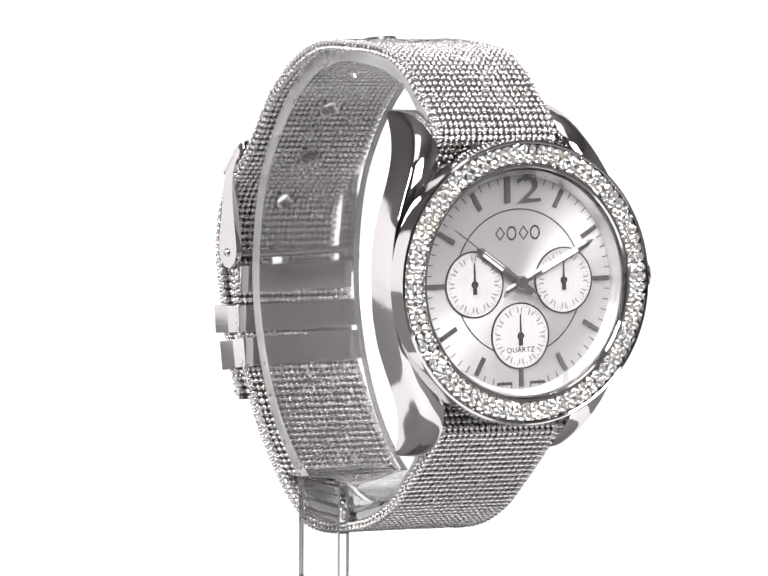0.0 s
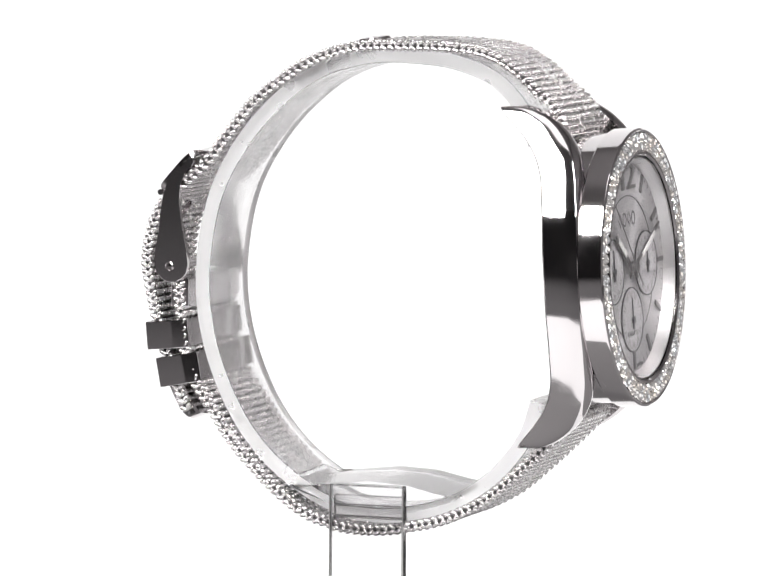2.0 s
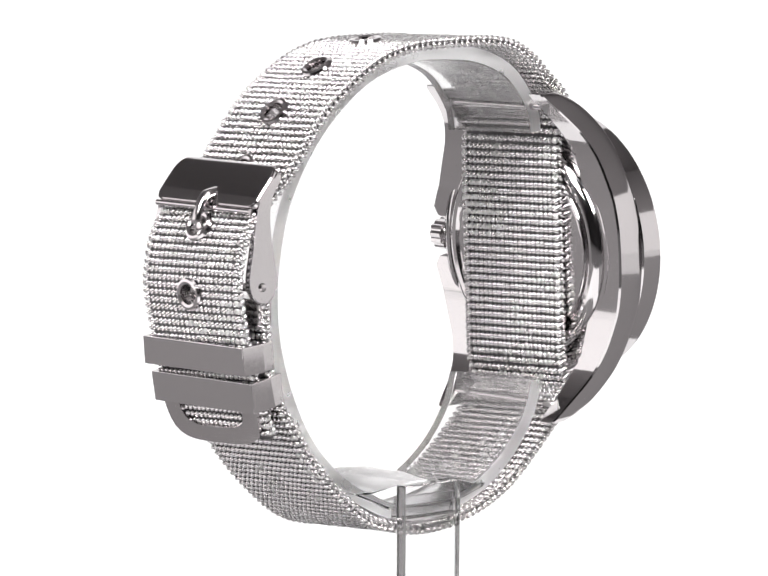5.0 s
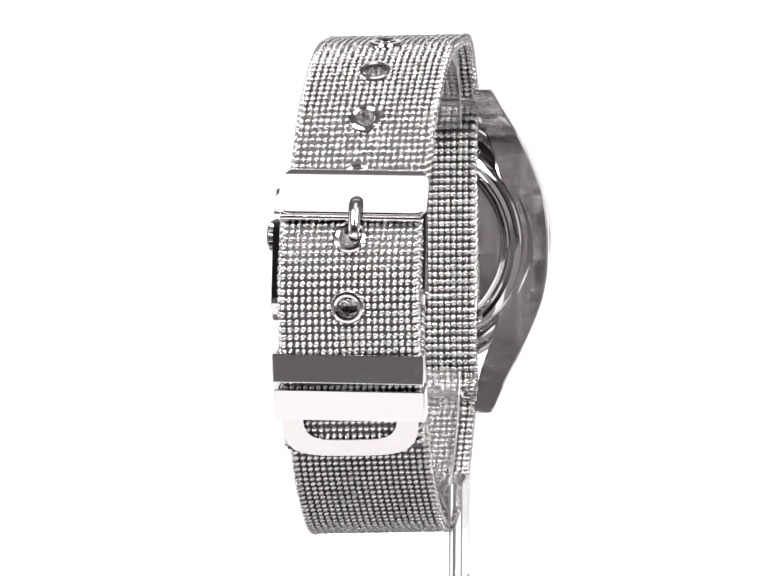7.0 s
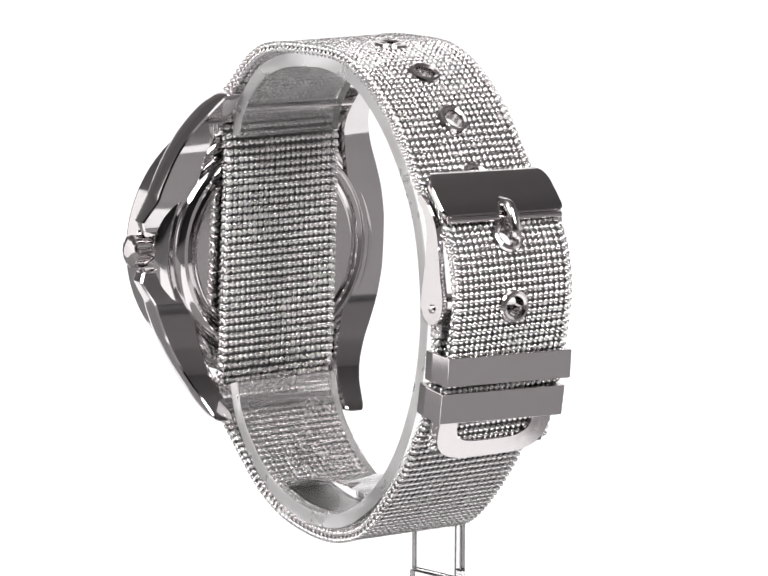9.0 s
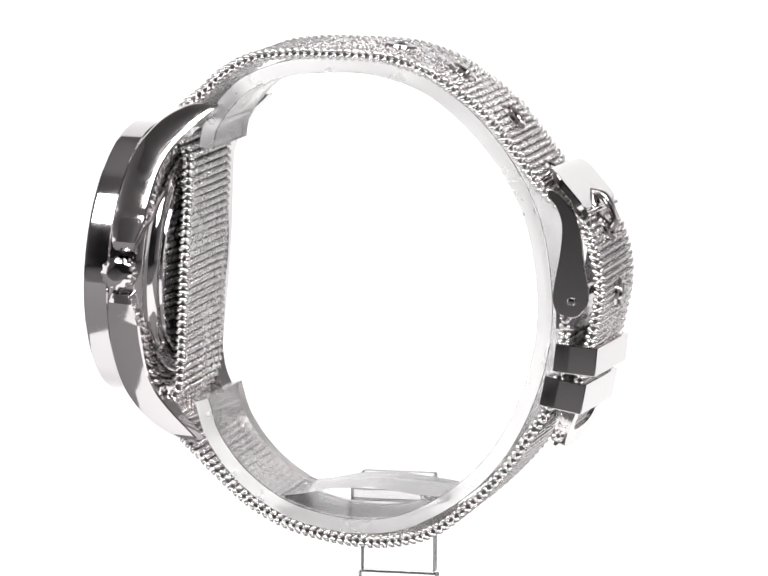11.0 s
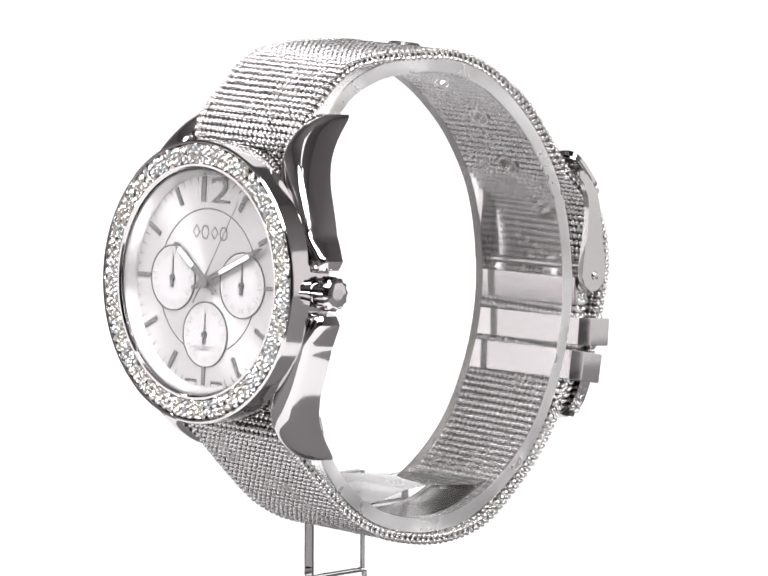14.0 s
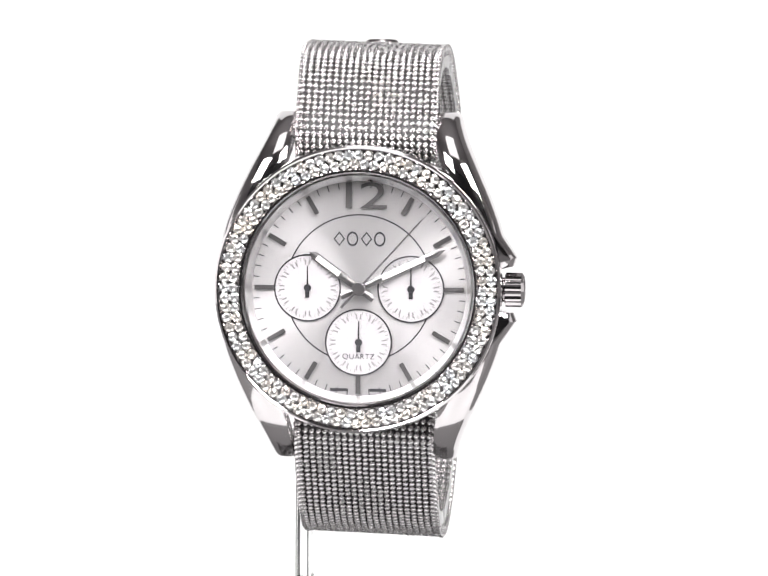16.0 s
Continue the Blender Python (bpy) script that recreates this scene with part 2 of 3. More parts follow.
def build_strap():
    n = len(SC)
    xs = np.linspace(-WIDE / 2, WIDE / 2, COLS + 1)
    half = 0.22

    def in_eye(k, x, r):
        return any(math.hypot((k - e) * PITCH, x - EYE_X) < r for e in EYELETS)
    # core sheet, coloured dark to stand in for shade between the links
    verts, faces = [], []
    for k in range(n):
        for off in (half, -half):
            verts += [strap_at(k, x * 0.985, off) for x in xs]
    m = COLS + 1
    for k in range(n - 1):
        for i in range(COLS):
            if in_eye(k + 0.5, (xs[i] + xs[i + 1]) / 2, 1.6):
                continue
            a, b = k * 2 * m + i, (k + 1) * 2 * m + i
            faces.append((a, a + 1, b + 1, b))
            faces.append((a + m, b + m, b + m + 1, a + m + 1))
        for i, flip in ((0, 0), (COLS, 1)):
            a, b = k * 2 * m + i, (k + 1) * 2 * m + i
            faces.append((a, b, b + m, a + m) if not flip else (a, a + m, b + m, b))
    strap = mesh("strap", verts, faces, WEAVE_SHADE, watch, "woven silver steel mesh strap")
    # wire links: short slanted beads on both faces
    seg = 6
    tmpl = [(0, -1, 0)] + [(math.cos(a) * 0.94, h, math.sin(a) * 0.94) for h in (-0.5, 0.5) for a in [2 * math.pi * j / seg for j in range(seg)]] + [(0, 1, 0)]
    tf = [(0, 1 + (j + 1) % seg, 1 + j) for j in range(seg)] + [(1 + j, 1 + (j + 1) % seg, 1 + seg + (j + 1) % seg, 1 + seg + j) for j in range(seg)] \
        + [(1 + 2 * seg, 1 + seg + j, 1 + seg + (j + 1) % seg) for j in range(seg)]
    tmpl = np.array(tmpl)
    rng = np.random.default_rng(4)
    V, F = [], []
    dx = WIDE / COLS
    for k in range(1, n - 1):
        for side in (1, -1):
            for i in range(COLS):
                x = -WIDE / 2 + (i + 0.5) * dx
                if in_eye(k, x, 1.75):
                    continue
                c = strap_at(k, x + rng.normal(0, 0.02), side * (0.36 + rng.normal(0, 0.02)))
                t3 = np.array([0, ST[k][0], ST[k][1]])
                n3 = np.array([0, SN[k][0], SN[k][1]])
                x3 = np.array([1, 0, -0.05])
                lean = 0.5 if side > 0 else -0.3
                along = t3 * math.cos(lean) + x3 * math.sin(lean) * side
                along = along + n3 * side * rng.normal(0, 0.07) + x3 * rng.normal(0, 0.05)
                along /= np.linalg.norm(along)
                across = np.cross(along, n3)
                base = len(V) * 14
                V.append(c + tmpl[:, :1] * across * (0.4 if side > 0 else 0.47) + tmpl[:, 1:2] * along * 0.53 + tmpl[:, 2:] * n3 * 0.42)
                F.append(base)
    V = np.concatenate(V)
    mesh("mesh_weave", V, [tuple(b + j for j in f) for b in F for f in tf], WIRE, strap, kind="stuff")
    # selvedge: braided edge on each side
    for x, s in ((-WIDE / 2, -1), (WIDE / 2, 1)):
        E_, EF = [], []
        for k in range(1, n - 1):
            for j, off in enumerate((0.4, -0.4)):
                c = strap_at(k, x, off)
                t3, n3 = np.array([0, ST[k][0], ST[k][1]]), np.array([0, SN[k][0], SN[k][1]])
                along = t3 * 0.8 + n3 * 0.6 * (1 if j else -1)
                across = np.cross(along, (1, 0, 0))
                b = len(E_) * 14
                E_.append(c + tmpl[:, :1] * np.array([0.34 * s, 0, 0]) + tmpl[:, 1:2] * along * 0.68 + tmpl[:, 2:] * across * 0.34)
                EF += [tuple(b + q for q in f) for f in tf]
        mesh("selvedge", np.concatenate(E_), EF, WIRE, strap, kind="stuff")
    # eyelets
    bm = bmesh.new()
    prof = [(1.3, -0.75), (1.32, 0.6), (1.42, 0.98), (1.78, 1.14), (2.12, 1.04), (2.3, 0.7), (2.25, 0.42), (1.8, 0.3), (1.6, -0.75), (1.3, -0.75)]
    lathe(bm, prof, 32)
    first = part("eyelet", bm, CHROME_SOFT, strap, "pressed steel eyelet ring")
    for j, e in enumerate(EYELETS):
        ob = first if j == 0 else new("eyelet", first.data)
        ob.parent = strap
        n3, t3 = Vector((0, *SN[e])), Vector((0, *ST[e]))
        x3 = t3.cross(n3)
        ob.matrix_basis = Matrix.Translation(Vector(strap_at(e, EYE_X, 0)) * MM) @ Matrix((x3, n3, t3)).transposed().to_4x4()
        tagged(ob, "pressed steel eyelet ring")
    return strap


strap = build_strap()


# ---- buckle, keepers and tip ----
def build_buckle():
    cx = 1.4
    # curved top plate with rounded upper corners
    line = [(24.9, 15.0), (25.8, 15.5), (26.9, 15.0), (28.5, 13.3), (30.0, 11.6), (31.2, 10.1)]
    q, t, along = spline(line, 0.22)
    bm = bmesh.new()
    rows = []
    for (y, z), (ty, tz), d in zip(q, t, along):
        w, r = 9.95, 4.2
        if d < r:
            w -= r * (1 - math.sqrt(max(0.0, 1 - ((r - d) / r) ** 2)))
        low = along[-1] - d
        if low < 1.3:
            w -= 1.3 * (1 - math.sqrt(max(0.0, 1 - ((1.3 - low) / 1.3) ** 2)))
        ny, nz = tz, -ty
        row = []
        for off in (0.0, 0.9):
            row.append([bm.verts.new((cx - 0.35 + x, y + ny * off, z + nz * off)) for x in np.linspace(-w, w, 25)])
        rows.append(row)
    for (a0, a1), (b0, b1) in zip(rows, rows[1:]):
        for k in range(24):
            bm.faces.new((a0[k], a0[k + 1], b0[k + 1], b0[k])), bm.faces.new((a1[k + 1], a1[k], b1[k], b1[k + 1]))
        bm.faces.new((a0[0], b0[0], b1[0], a1[0])), bm.faces.new((b0[-1], a0[-1], a1[-1], b1[-1]))
    for r0, r1 in (rows[0], rows[-1]):
        for k in range(24):
            bm.faces.new((r0[k], r0[k + 1], r1[k + 1], r1[k]))
    bmesh.ops.recalc_face_normals(bm, faces=bm.faces)
    bmesh.ops.bevel(bm, geom=[e for e in bm.edges if e.calc_face_angle(0) > 1.0], offset=0.2, segments=2, affect="EDGES")
    buckle = part("buckle", bm, CHROME, watch, "polished steel tang buckle")
    side = [(26.3, 14.0), (27.4, 13.4), (29.4, 11.0), (30.4, 8.5), (31.0, 4.0), (31.6, 0.4), (31.5, -1.4), (30.6, -3.0), (29.2, -3.5), (27.6, -2.9), (26.8, -1.4),
            (27.0, 1.0), (27.8, 5.5), (28.0, 9.0), (27.2, 11.6), (25.9, 13.2)]
    side = [tuple(p) for p in spline(side + side[:1], 0.5)[0][:-1]]
    for s in (-1, 1):
        bm = bmesh.new()
        prism(bm, side, -0.45, 0.45, "X", 0.18)
        arm = part("side_arm", bm, CHROME, buckle)
        arm.location = Vector((cx + s * 9.8, 0, -0.05 * s * 10 - (0.6 if s > 0 else 0))) * MM
        bm = bmesh.new()
        lathe(bm, [(0, -0.2), (0.55, -0.2), (0.6, 0.1), (0.45, 0.25), (0, 0.3)], 20, "X")
        pin = part("pin_end", bm, CHROME_SOFT, buckle)
        pin.location = arm.location + Vector((s * 0.5, 29.4, -1.2)) * MM
        if s < 0:
            pin.rotation_euler = (0, 0, math.pi)
    bm = bmesh.new()
    lathe(bm, [(0, cx - 9.6), (0.42, cx - 9.6), (0.42, cx + 9.2), (0, cx + 9.2)], 16, "X", (0, 31.0, 9.5))
    part("lower_bar", bm, CHROME_SOFT, buckle)
    # prong from the plate's notch into the eyelet
    path = [(29.4, 11.6), (31.0, 11.3), (31.9, 10.4), (32.6, 9.0), (32.9, 7.8), (32.2, 6.8)]
    q, t, _ = spline(path, 0.3)
    bm = bmesh.new()
    rings = []
    for j, ((y, z), (ty, tz)) in enumerate(zip(q, t)):
        r = 0.95 - 0.25 * j / len(q)
        rings.append([bm.verts.new((cx - 0.9 + r * math.cos(a), y - tz * 0.7 * r * math.sin(a), z + ty * 0.7 * r * math.sin(a))) for a in np.linspace(0, 2 * math.pi, 14, endpoint=False)])
    for a, b in zip(rings, rings[1:]):
        for k in range(14):
            bm.faces.new((a[k], a[(k + 1) % 14], b[(k + 1) % 14], b[k]))
    bm.faces.new(rings[0]), bm.faces.new(rings[-1])
    part("prong", bm, CHROME_SOFT, buckle)
    bm = bmesh.new()
    lathe(bm, [(0, cx - 9.6), (0.6, cx - 9.6), (0.6, cx + 9.6), (0, cx + 9.6)], 20, "X", (0, 29.0, -1.0))
    part("hinge_bar", bm, CHROME_SOFT, buckle)
    bm = bmesh.new()
    block(bm, cx - 9.4, cx + 8.8, 26.9, 29.5, -6.4, -2.4, 0.25)
    part("strap_clamp", bm, CHROME_SOFT, buckle, "smooth steel clamp on the strap end")


def build_keepers():
    for (y0, z0, y1, z1) in ((33.0, -8.6, 32.65, -12.5), (31.5, -13.6, 30.75, -17.7)):
        ty, tz = (y1 - y0), (z1 - z0)
        length = math.hypot(ty, tz)
        ty, tz = ty / length, tz / length
        cx = 1.25
        bm = bmesh.new()
        w, d = 10.1, 6.0
        outer = [(-w, 0), (w, 0), (w, -3.8), (w - 0.45, -d), (-w + 0.45, -d), (-w, -3.8)]
        inner = [(-w + 0.6, -0.55), (w - 0.6, -0.55), (w - 0.6, -3.8), (w - 0.95, -d + 0.55), (-w + 0.95, -d + 0.55), (-w + 0.6, -3.8)]
        rows = []
        for h in (0, length):
            rows.append([[bm.verts.new((p[0], p[1], h)) for p in loop] for loop in (outer, inner)])
        for i in range(6):
            j = (i + 1) % 6
            (a, b), (c, e) = rows
            bm.faces.new((a[i], a[j], c[j], c[i])), bm.faces.new((b[j], b[i], e[i], e[j]))
            bm.faces.new((a[j], a[i], b[i], b[j])), bm.faces.new((c[i], c[j], e[j], e[i]))
        bmesh.ops.bevel(bm, geom=list(bm.edges), offset=0.14, segments=2, affect="EDGES", profile=0.6)
        ob = part("keeper_loop", bm, CHROME, watch, "polished steel strap keeper loop")
        t3 = Vector((0, ty, tz))
        n = Vector((0, -t3.z, t3.y))
        if n.y < 0:
            n = -n
        x3 = n.cross(t3)
        ob.matrix_basis = Matrix.Translation(Vector((cx, y0, z0)) * MM) @ Matrix((x3, n, t3)).transposed().to_4x4()
    # U-shaped metal end of the strap
    bm = bmesh.new()
    outer, inner = [], []
    for a in np.linspace(0, math.pi, 25):
        ex = 4.0
        c, s = math.cos(a), math.sin(a)
        f = (abs(c) ** ex + abs(s) ** ex) ** (-1 / ex)
        outer.append((9.2 * f * c, 6.9 * f * s))
        inner.append((6.3 * f * c, 4.5 * f * s))
    dirv = np.array([27.0 - 29.6, -22.6 - -16.2])
    dirv = dirv / np.linalg.norm(dirv)
    nv = np.array([-dirv[1], dirv[0]])
    base = np.array([29.75, -16.2])
    rows = []
    for off in (0.55, -1.5):
        for loop in (outer, inner):
            ring = []
            for x, d in loop:
                y, z = base + dirv * d + nv * off
                ring.append(bm.verts.new((1.3 + x, y, z - 0.03 * x)))
            rows.append(ring)
    ot, it, ob_, ib = rows
    m = len(ot)
    for i in range(m - 1):
        bm.faces.new((ot[i], ot[i + 1], it[i + 1], it[i]))
        bm.faces.new((ob_[i + 1], ob_[i], ib[i], ib[i + 1]))
        bm.faces.new((ot[i + 1], ot[i], ob_[i], ob_[i + 1]))
        bm.faces.new((it[i], it[i + 1], ib[i + 1], ib[i]))
    for i in (0, m - 1):
        bm.faces.new((ot[i], it[i], ib[i], ob_[i]))
    bmesh.ops.bevel(bm, geom=[e for e in bm.edges if len(e.link_faces) == 2 and e.calc_face_angle(0) > 1], offset=0.25, segments=2, affect="EDGES")
    part("strap_tip", bm, CHROME_SOFT, watch, "U-shaped steel tip on the strap end")


build_buckle()
build_keepers()

# ---- watch case ----
CASE = pose(-1.25 * MM, -36.3 * MM, 0.8 * MM, -3.4, 0, -2.7)
case = empty("case_frame", CASE, watch)
R_BEZEL, R_GLASS = 19.05, 15.3
DIAL_Y = 2.3
FACE = -0.35           # front of the bezel


def build_case():
    # middle and back
    bm = bmesh.new()
    lathe(bm, [(15.6, 3.0), (18.2, 3.0), (18.5, 3.4), (18.5, 6.8), (18.0, 7.5), (17.2, 7.9), (16.5, 8.0), (16.2, 7.6), (15.9, 7.5), (15.7, 8.2), (15.3, 8.75), (14.7, 9.05), (14.1, 8.95), (13.75, 8.5), (13.3, 8.35), (13.0, 8.9), (12.6, 9.05), (0, 9.05)], 128)
    part("case", bm, CHROME, case, "polished steel watch case")
    # flared flanks with the lugs, one each side
    front = [(0, 2.6), (4, 2.6), (9, 2.8), (14, 3.4), (17, 4.3), (19.5, 5.9), (21.5, 7.9), (22.8, 10.2), (23.6, 12.0)]
    back = [(0, 7.9), (8, 8.0), (13.8, 8.6), (17, 9.8), (19.8, 12.0), (22, 14.3), (23.6, 15.8)]
    outx = [(0, 19.3), (4, 19.2), (8, 18.5), (12, 17.0), (16, 15.2), (20, 13.35), (23.6, 12.1)]
    inx = [(0, 13.0), (8, 12.5), (14, 11.2), (18, 9.9), (23.6, 9.2)]
    for s in (-1, 1):
        bm = bmesh.new()
        rings = []
        zs = [23.2 * math.sin(a) for a in np.linspace(-math.pi / 2, math.pi / 2, 121)]
        fine = np.linspace(-30, 30, 601)
        pad = np.ones(17) / 17

        def smooth_table(table):
            lo, hi = table[-2], table[-1]
            far = (30, hi[1] + (hi[1] - lo[1]) / (hi[0] - lo[0]) * (30 - hi[0]))
            v = np.interp(np.abs(fine), *zip(*(table + [far])))
            for _ in range(3):
                v = np.convolve(np.pad(v, 8, "edge"), pad, "valid")
            return v
        tf_, tb_, to_, ti_ = (smooth_table(x) for x in (front, back, outx, inx))
        for z in zs:
            a = abs(z)
            yf, yb, xo, xi = (float(np.interp(z, fine, v)) for v in (tf_, tb_, to_, ti_))
            if s > 0:                                   # guards beside the crown
                g = max(0.0, 1 - abs(a - 4.2) / 3.2)
                xo += 1.5 * g
                if a < 3.0:
                    xo -= 1.8
                pinch = max(0.0, 1 - abs(a - 3.0) / 4.0)
                yf, yb = yf + 0.9 * pinch, yb - 0.9 * pinch
            if a > 22.4:                                # rounded tip
                k = 1 - math.sqrt(max(0.0, 1 - ((a - 22.4) / 0.8) ** 2))
                yf, yb, xo, xi = yf + 0.45 * k, yb - 0.2 * k, xo - 0.3 * k, xi + 0.3 * k
            mid, half = (xi + xo) / 2, (xo - xi) / 2
            slope = min(0.8, half * 0.5, (yb - yf) * 0.2)
            swell = min(0.55, (yb - yf) * 0.2)           # rounded front, then a crisp edge and the side
            tall = yb - yf
            sec = [(mid - slope / 2 + (half - slope / 2) * u, yf + swell * u * u) for u in (-1, -0.8, -0.5, 0, 0.5, 0.8, 0.97)]
            sec += [(xo - slope + 0.14, yf + swell + 0.16), (xo - slope * 0.2, yf + 0.4 * tall), (xo, yb - 0.25), (xo - 0.25, yb), (xi + 0.3, yb), (xi, yb - 0.3)]
            rings.append([bm.verts.new((s * x, y, z)) for x, y in sec])
        for a, b in zip(rings, rings[1:]):
            for k in range(len(a)):
                j = (k + 1) % len(a)
                bm.faces.new((a[k], a[j], b[j], b[k]))
        bm.faces.new(rings[0]), bm.faces.new(rings[-1])
        part("lug_flank", bm, CHROME, case, "polished flank with two lugs")
    for z in (21.2, -21.2):
        bm = bmesh.new()
        lathe(bm, [(0, -9.8), (0.7, -9.8), (0.7, 9.8), (0, 9.8)], 16, "X", (0, 12.6, z))
        part("spring_bar", bm, CHROME_SOFT, case)
    # crown
    bm = bmesh.new()
    steps = 48
    rings = []
    for h, r0, flute in ((18.2, 1.7, 0), (19.0, 1.7, 0), (19.2, 2.3, 0.2), (21.3, 2.3, 0.2), (21.6, 1.9, 0.05), (21.75, 1.5, 0), (21.9, 0.8, 0)):
        ring = []
        for k in range(steps):
            a = 2 * math.pi * k / steps
            r = r0 - flute * (k // 2 % 2)
            ring.append(bm.verts.new((h, 5.3 + r * math.cos(a), r * math.sin(a))))
        rings.append(ring)
    for a, b in zip(rings, rings[1:]):
        for k in range(steps):
            bm.faces.new((a[k], a[(k + 1) % steps], b[(k + 1) % steps], b[k]))
    bm.faces.new(rings[0]), bm.faces.new(rings[-1])
    part("crown", bm, CHROME, case, "fluted steel winding crown")
    # bezel
    bm = bmesh.new()
    lathe(bm, [(15.25, 3.2), (15.25, FACE + 0.25), (15.45, FACE), (15.75, FACE), (15.9, FACE + 0.35), (18.35, FACE + 0.55), (18.5, FACE + 0.1), (18.7, FACE), (18.95, FACE + 0.2), (19.0, FACE + 0.5), (19.0, 3.0), (18.75, 3.2), (15.25, 3.2)], 160)
    bezel = part("bezel", bm, CHROME, case, "polished bezel set with two rows of rhinestones")
    return bezel


bezel = build_case()


def build_gems():
    """Two staggered rows of brilliant-cut stones."""
    def stone(r):
        bm = bmesh.new()
        n = 8
        rings = []
        for j, (rad, y) in enumerate(((0.36, -0.6), (0.74, -0.38), (1.0, 0.0), (0.9, 0.3))):
            off = 0.5 * (j % 2)
            rings.append([bm.verts.new((r * rad * math.sin(2 * math.pi * (k + off) / n), r * y, r * rad * math.cos(2 * math.pi * (k + off) / n))) for k in range(n)])
        bm.faces.new(rings[0])
        for j, (a, b) in enumerate(zip(rings, rings[1:])):
            for k in range(n):
                if j % 2 == 0:
                    bm.faces.new((a[k], a[(k + 1) % n], b[k])), bm.faces.new((a[(k + 1) % n], b[(k + 1) % n], b[k]))
                else:
                    bm.faces.new((a[k], b[(k + 1) % n], b[k])), bm.faces.new((a[k], a[(k + 1) % n], b[(k + 1) % n]))
        return bm
    rng = random.Random(5)
    for count, rad, size in ((84, 17.7, 0.73), (78, 16.5, 0.7)):
        first = part("rhinestone", stone(size), GEM, bezel, smooth=False)
        for k in range(count):
            ob = first if k == 0 else new("rhinestone", first.data)
            ob.parent = bezel
            a = 2 * math.pi * (k + (0.5 if size < 0.72 else 0)) / count
            e = Euler((rng.uniform(-0.42, 0.42), rng.uniform(0, 6.28), rng.uniform(-0.42, 0.42)))
            ob.matrix_basis = Matrix.LocRotScale(Vector((rad * math.sin(a), FACE + 0.25, rad * math.cos(a))) * MM, e, None)


build_gems()


# ---- dial ----
def disc(name, r, y, mat, parent, x=0, z=0, steps=64, thick=0.15, label=""):
    bm = bmesh.new()
    lathe(bm, [(0, y - thick), (r - 0.03, y - thick), (r, y - thick + 0.03), (r, y)], steps, "Y", (x, 0, z))
    return part(name, bm, mat, parent, label)


def ring(name, r0, r1, y, mat, parent, x=0, z=0, thick=0.05, label=""):
    bm = bmesh.new()
    lathe(bm, [(r0, y), (r0, y - thick), (r1, y - thick), (r1, y), (r0, y)], 96, "Y", (x, 0, z))
    return part(name, bm, mat, parent, label)


def bar(bm, a, r0, r1, w, y, thick, taper=1.0):
    """A bar on the dial at clock angle a (degrees) from radius r0 to r1."""
    c, s = math.cos(radians(a)), math.sin(radians(a))
    vs = []
    for yy in (y, y - thick):
        for r, u in ((r0, -w / 2), (r0, w / 2), (r1, w / 2 * taper), (r1, -w / 2 * taper)):
            vs.append(bm.verts.new((r * s + u * c, yy, r * c - u * s)))
    for f in ((0, 1, 2, 3), (7, 6, 5, 4), (0, 4, 5, 1), (1, 5, 6, 2), (2, 6, 7, 3), (3, 7, 4, 0)):
        bm.faces.new([vs[i] for i in f])


def lettering(name, text, size, x, z, y, mat, parent, spread=1.0, thick=0.04):
    cu = bpy.data.curves.new(name, "FONT")
    cu.body, cu.size, cu.align_x, cu.align_y, cu.extrude = text, size * MM, "CENTER", "CENTER", thick * MM
    cu.space_character = spread
    cu.resolution_u = 4
    ob = new(name, cu)
    deps = bpy.context.evaluated_depsgraph_get()
    me = bpy.data.meshes.new_from_object(ob.evaluated_get(deps))
    bpy.data.objects.remove(ob)
    me.transform(Matrix.Rotation(radians(90), 4, "X"))
    me.materials.clear()
    me.materials.append(mat)
    ob = new(name, me)
    ob.parent = parent
    ob.location = Vector((x, y - thick, z)) * MM
    return ob


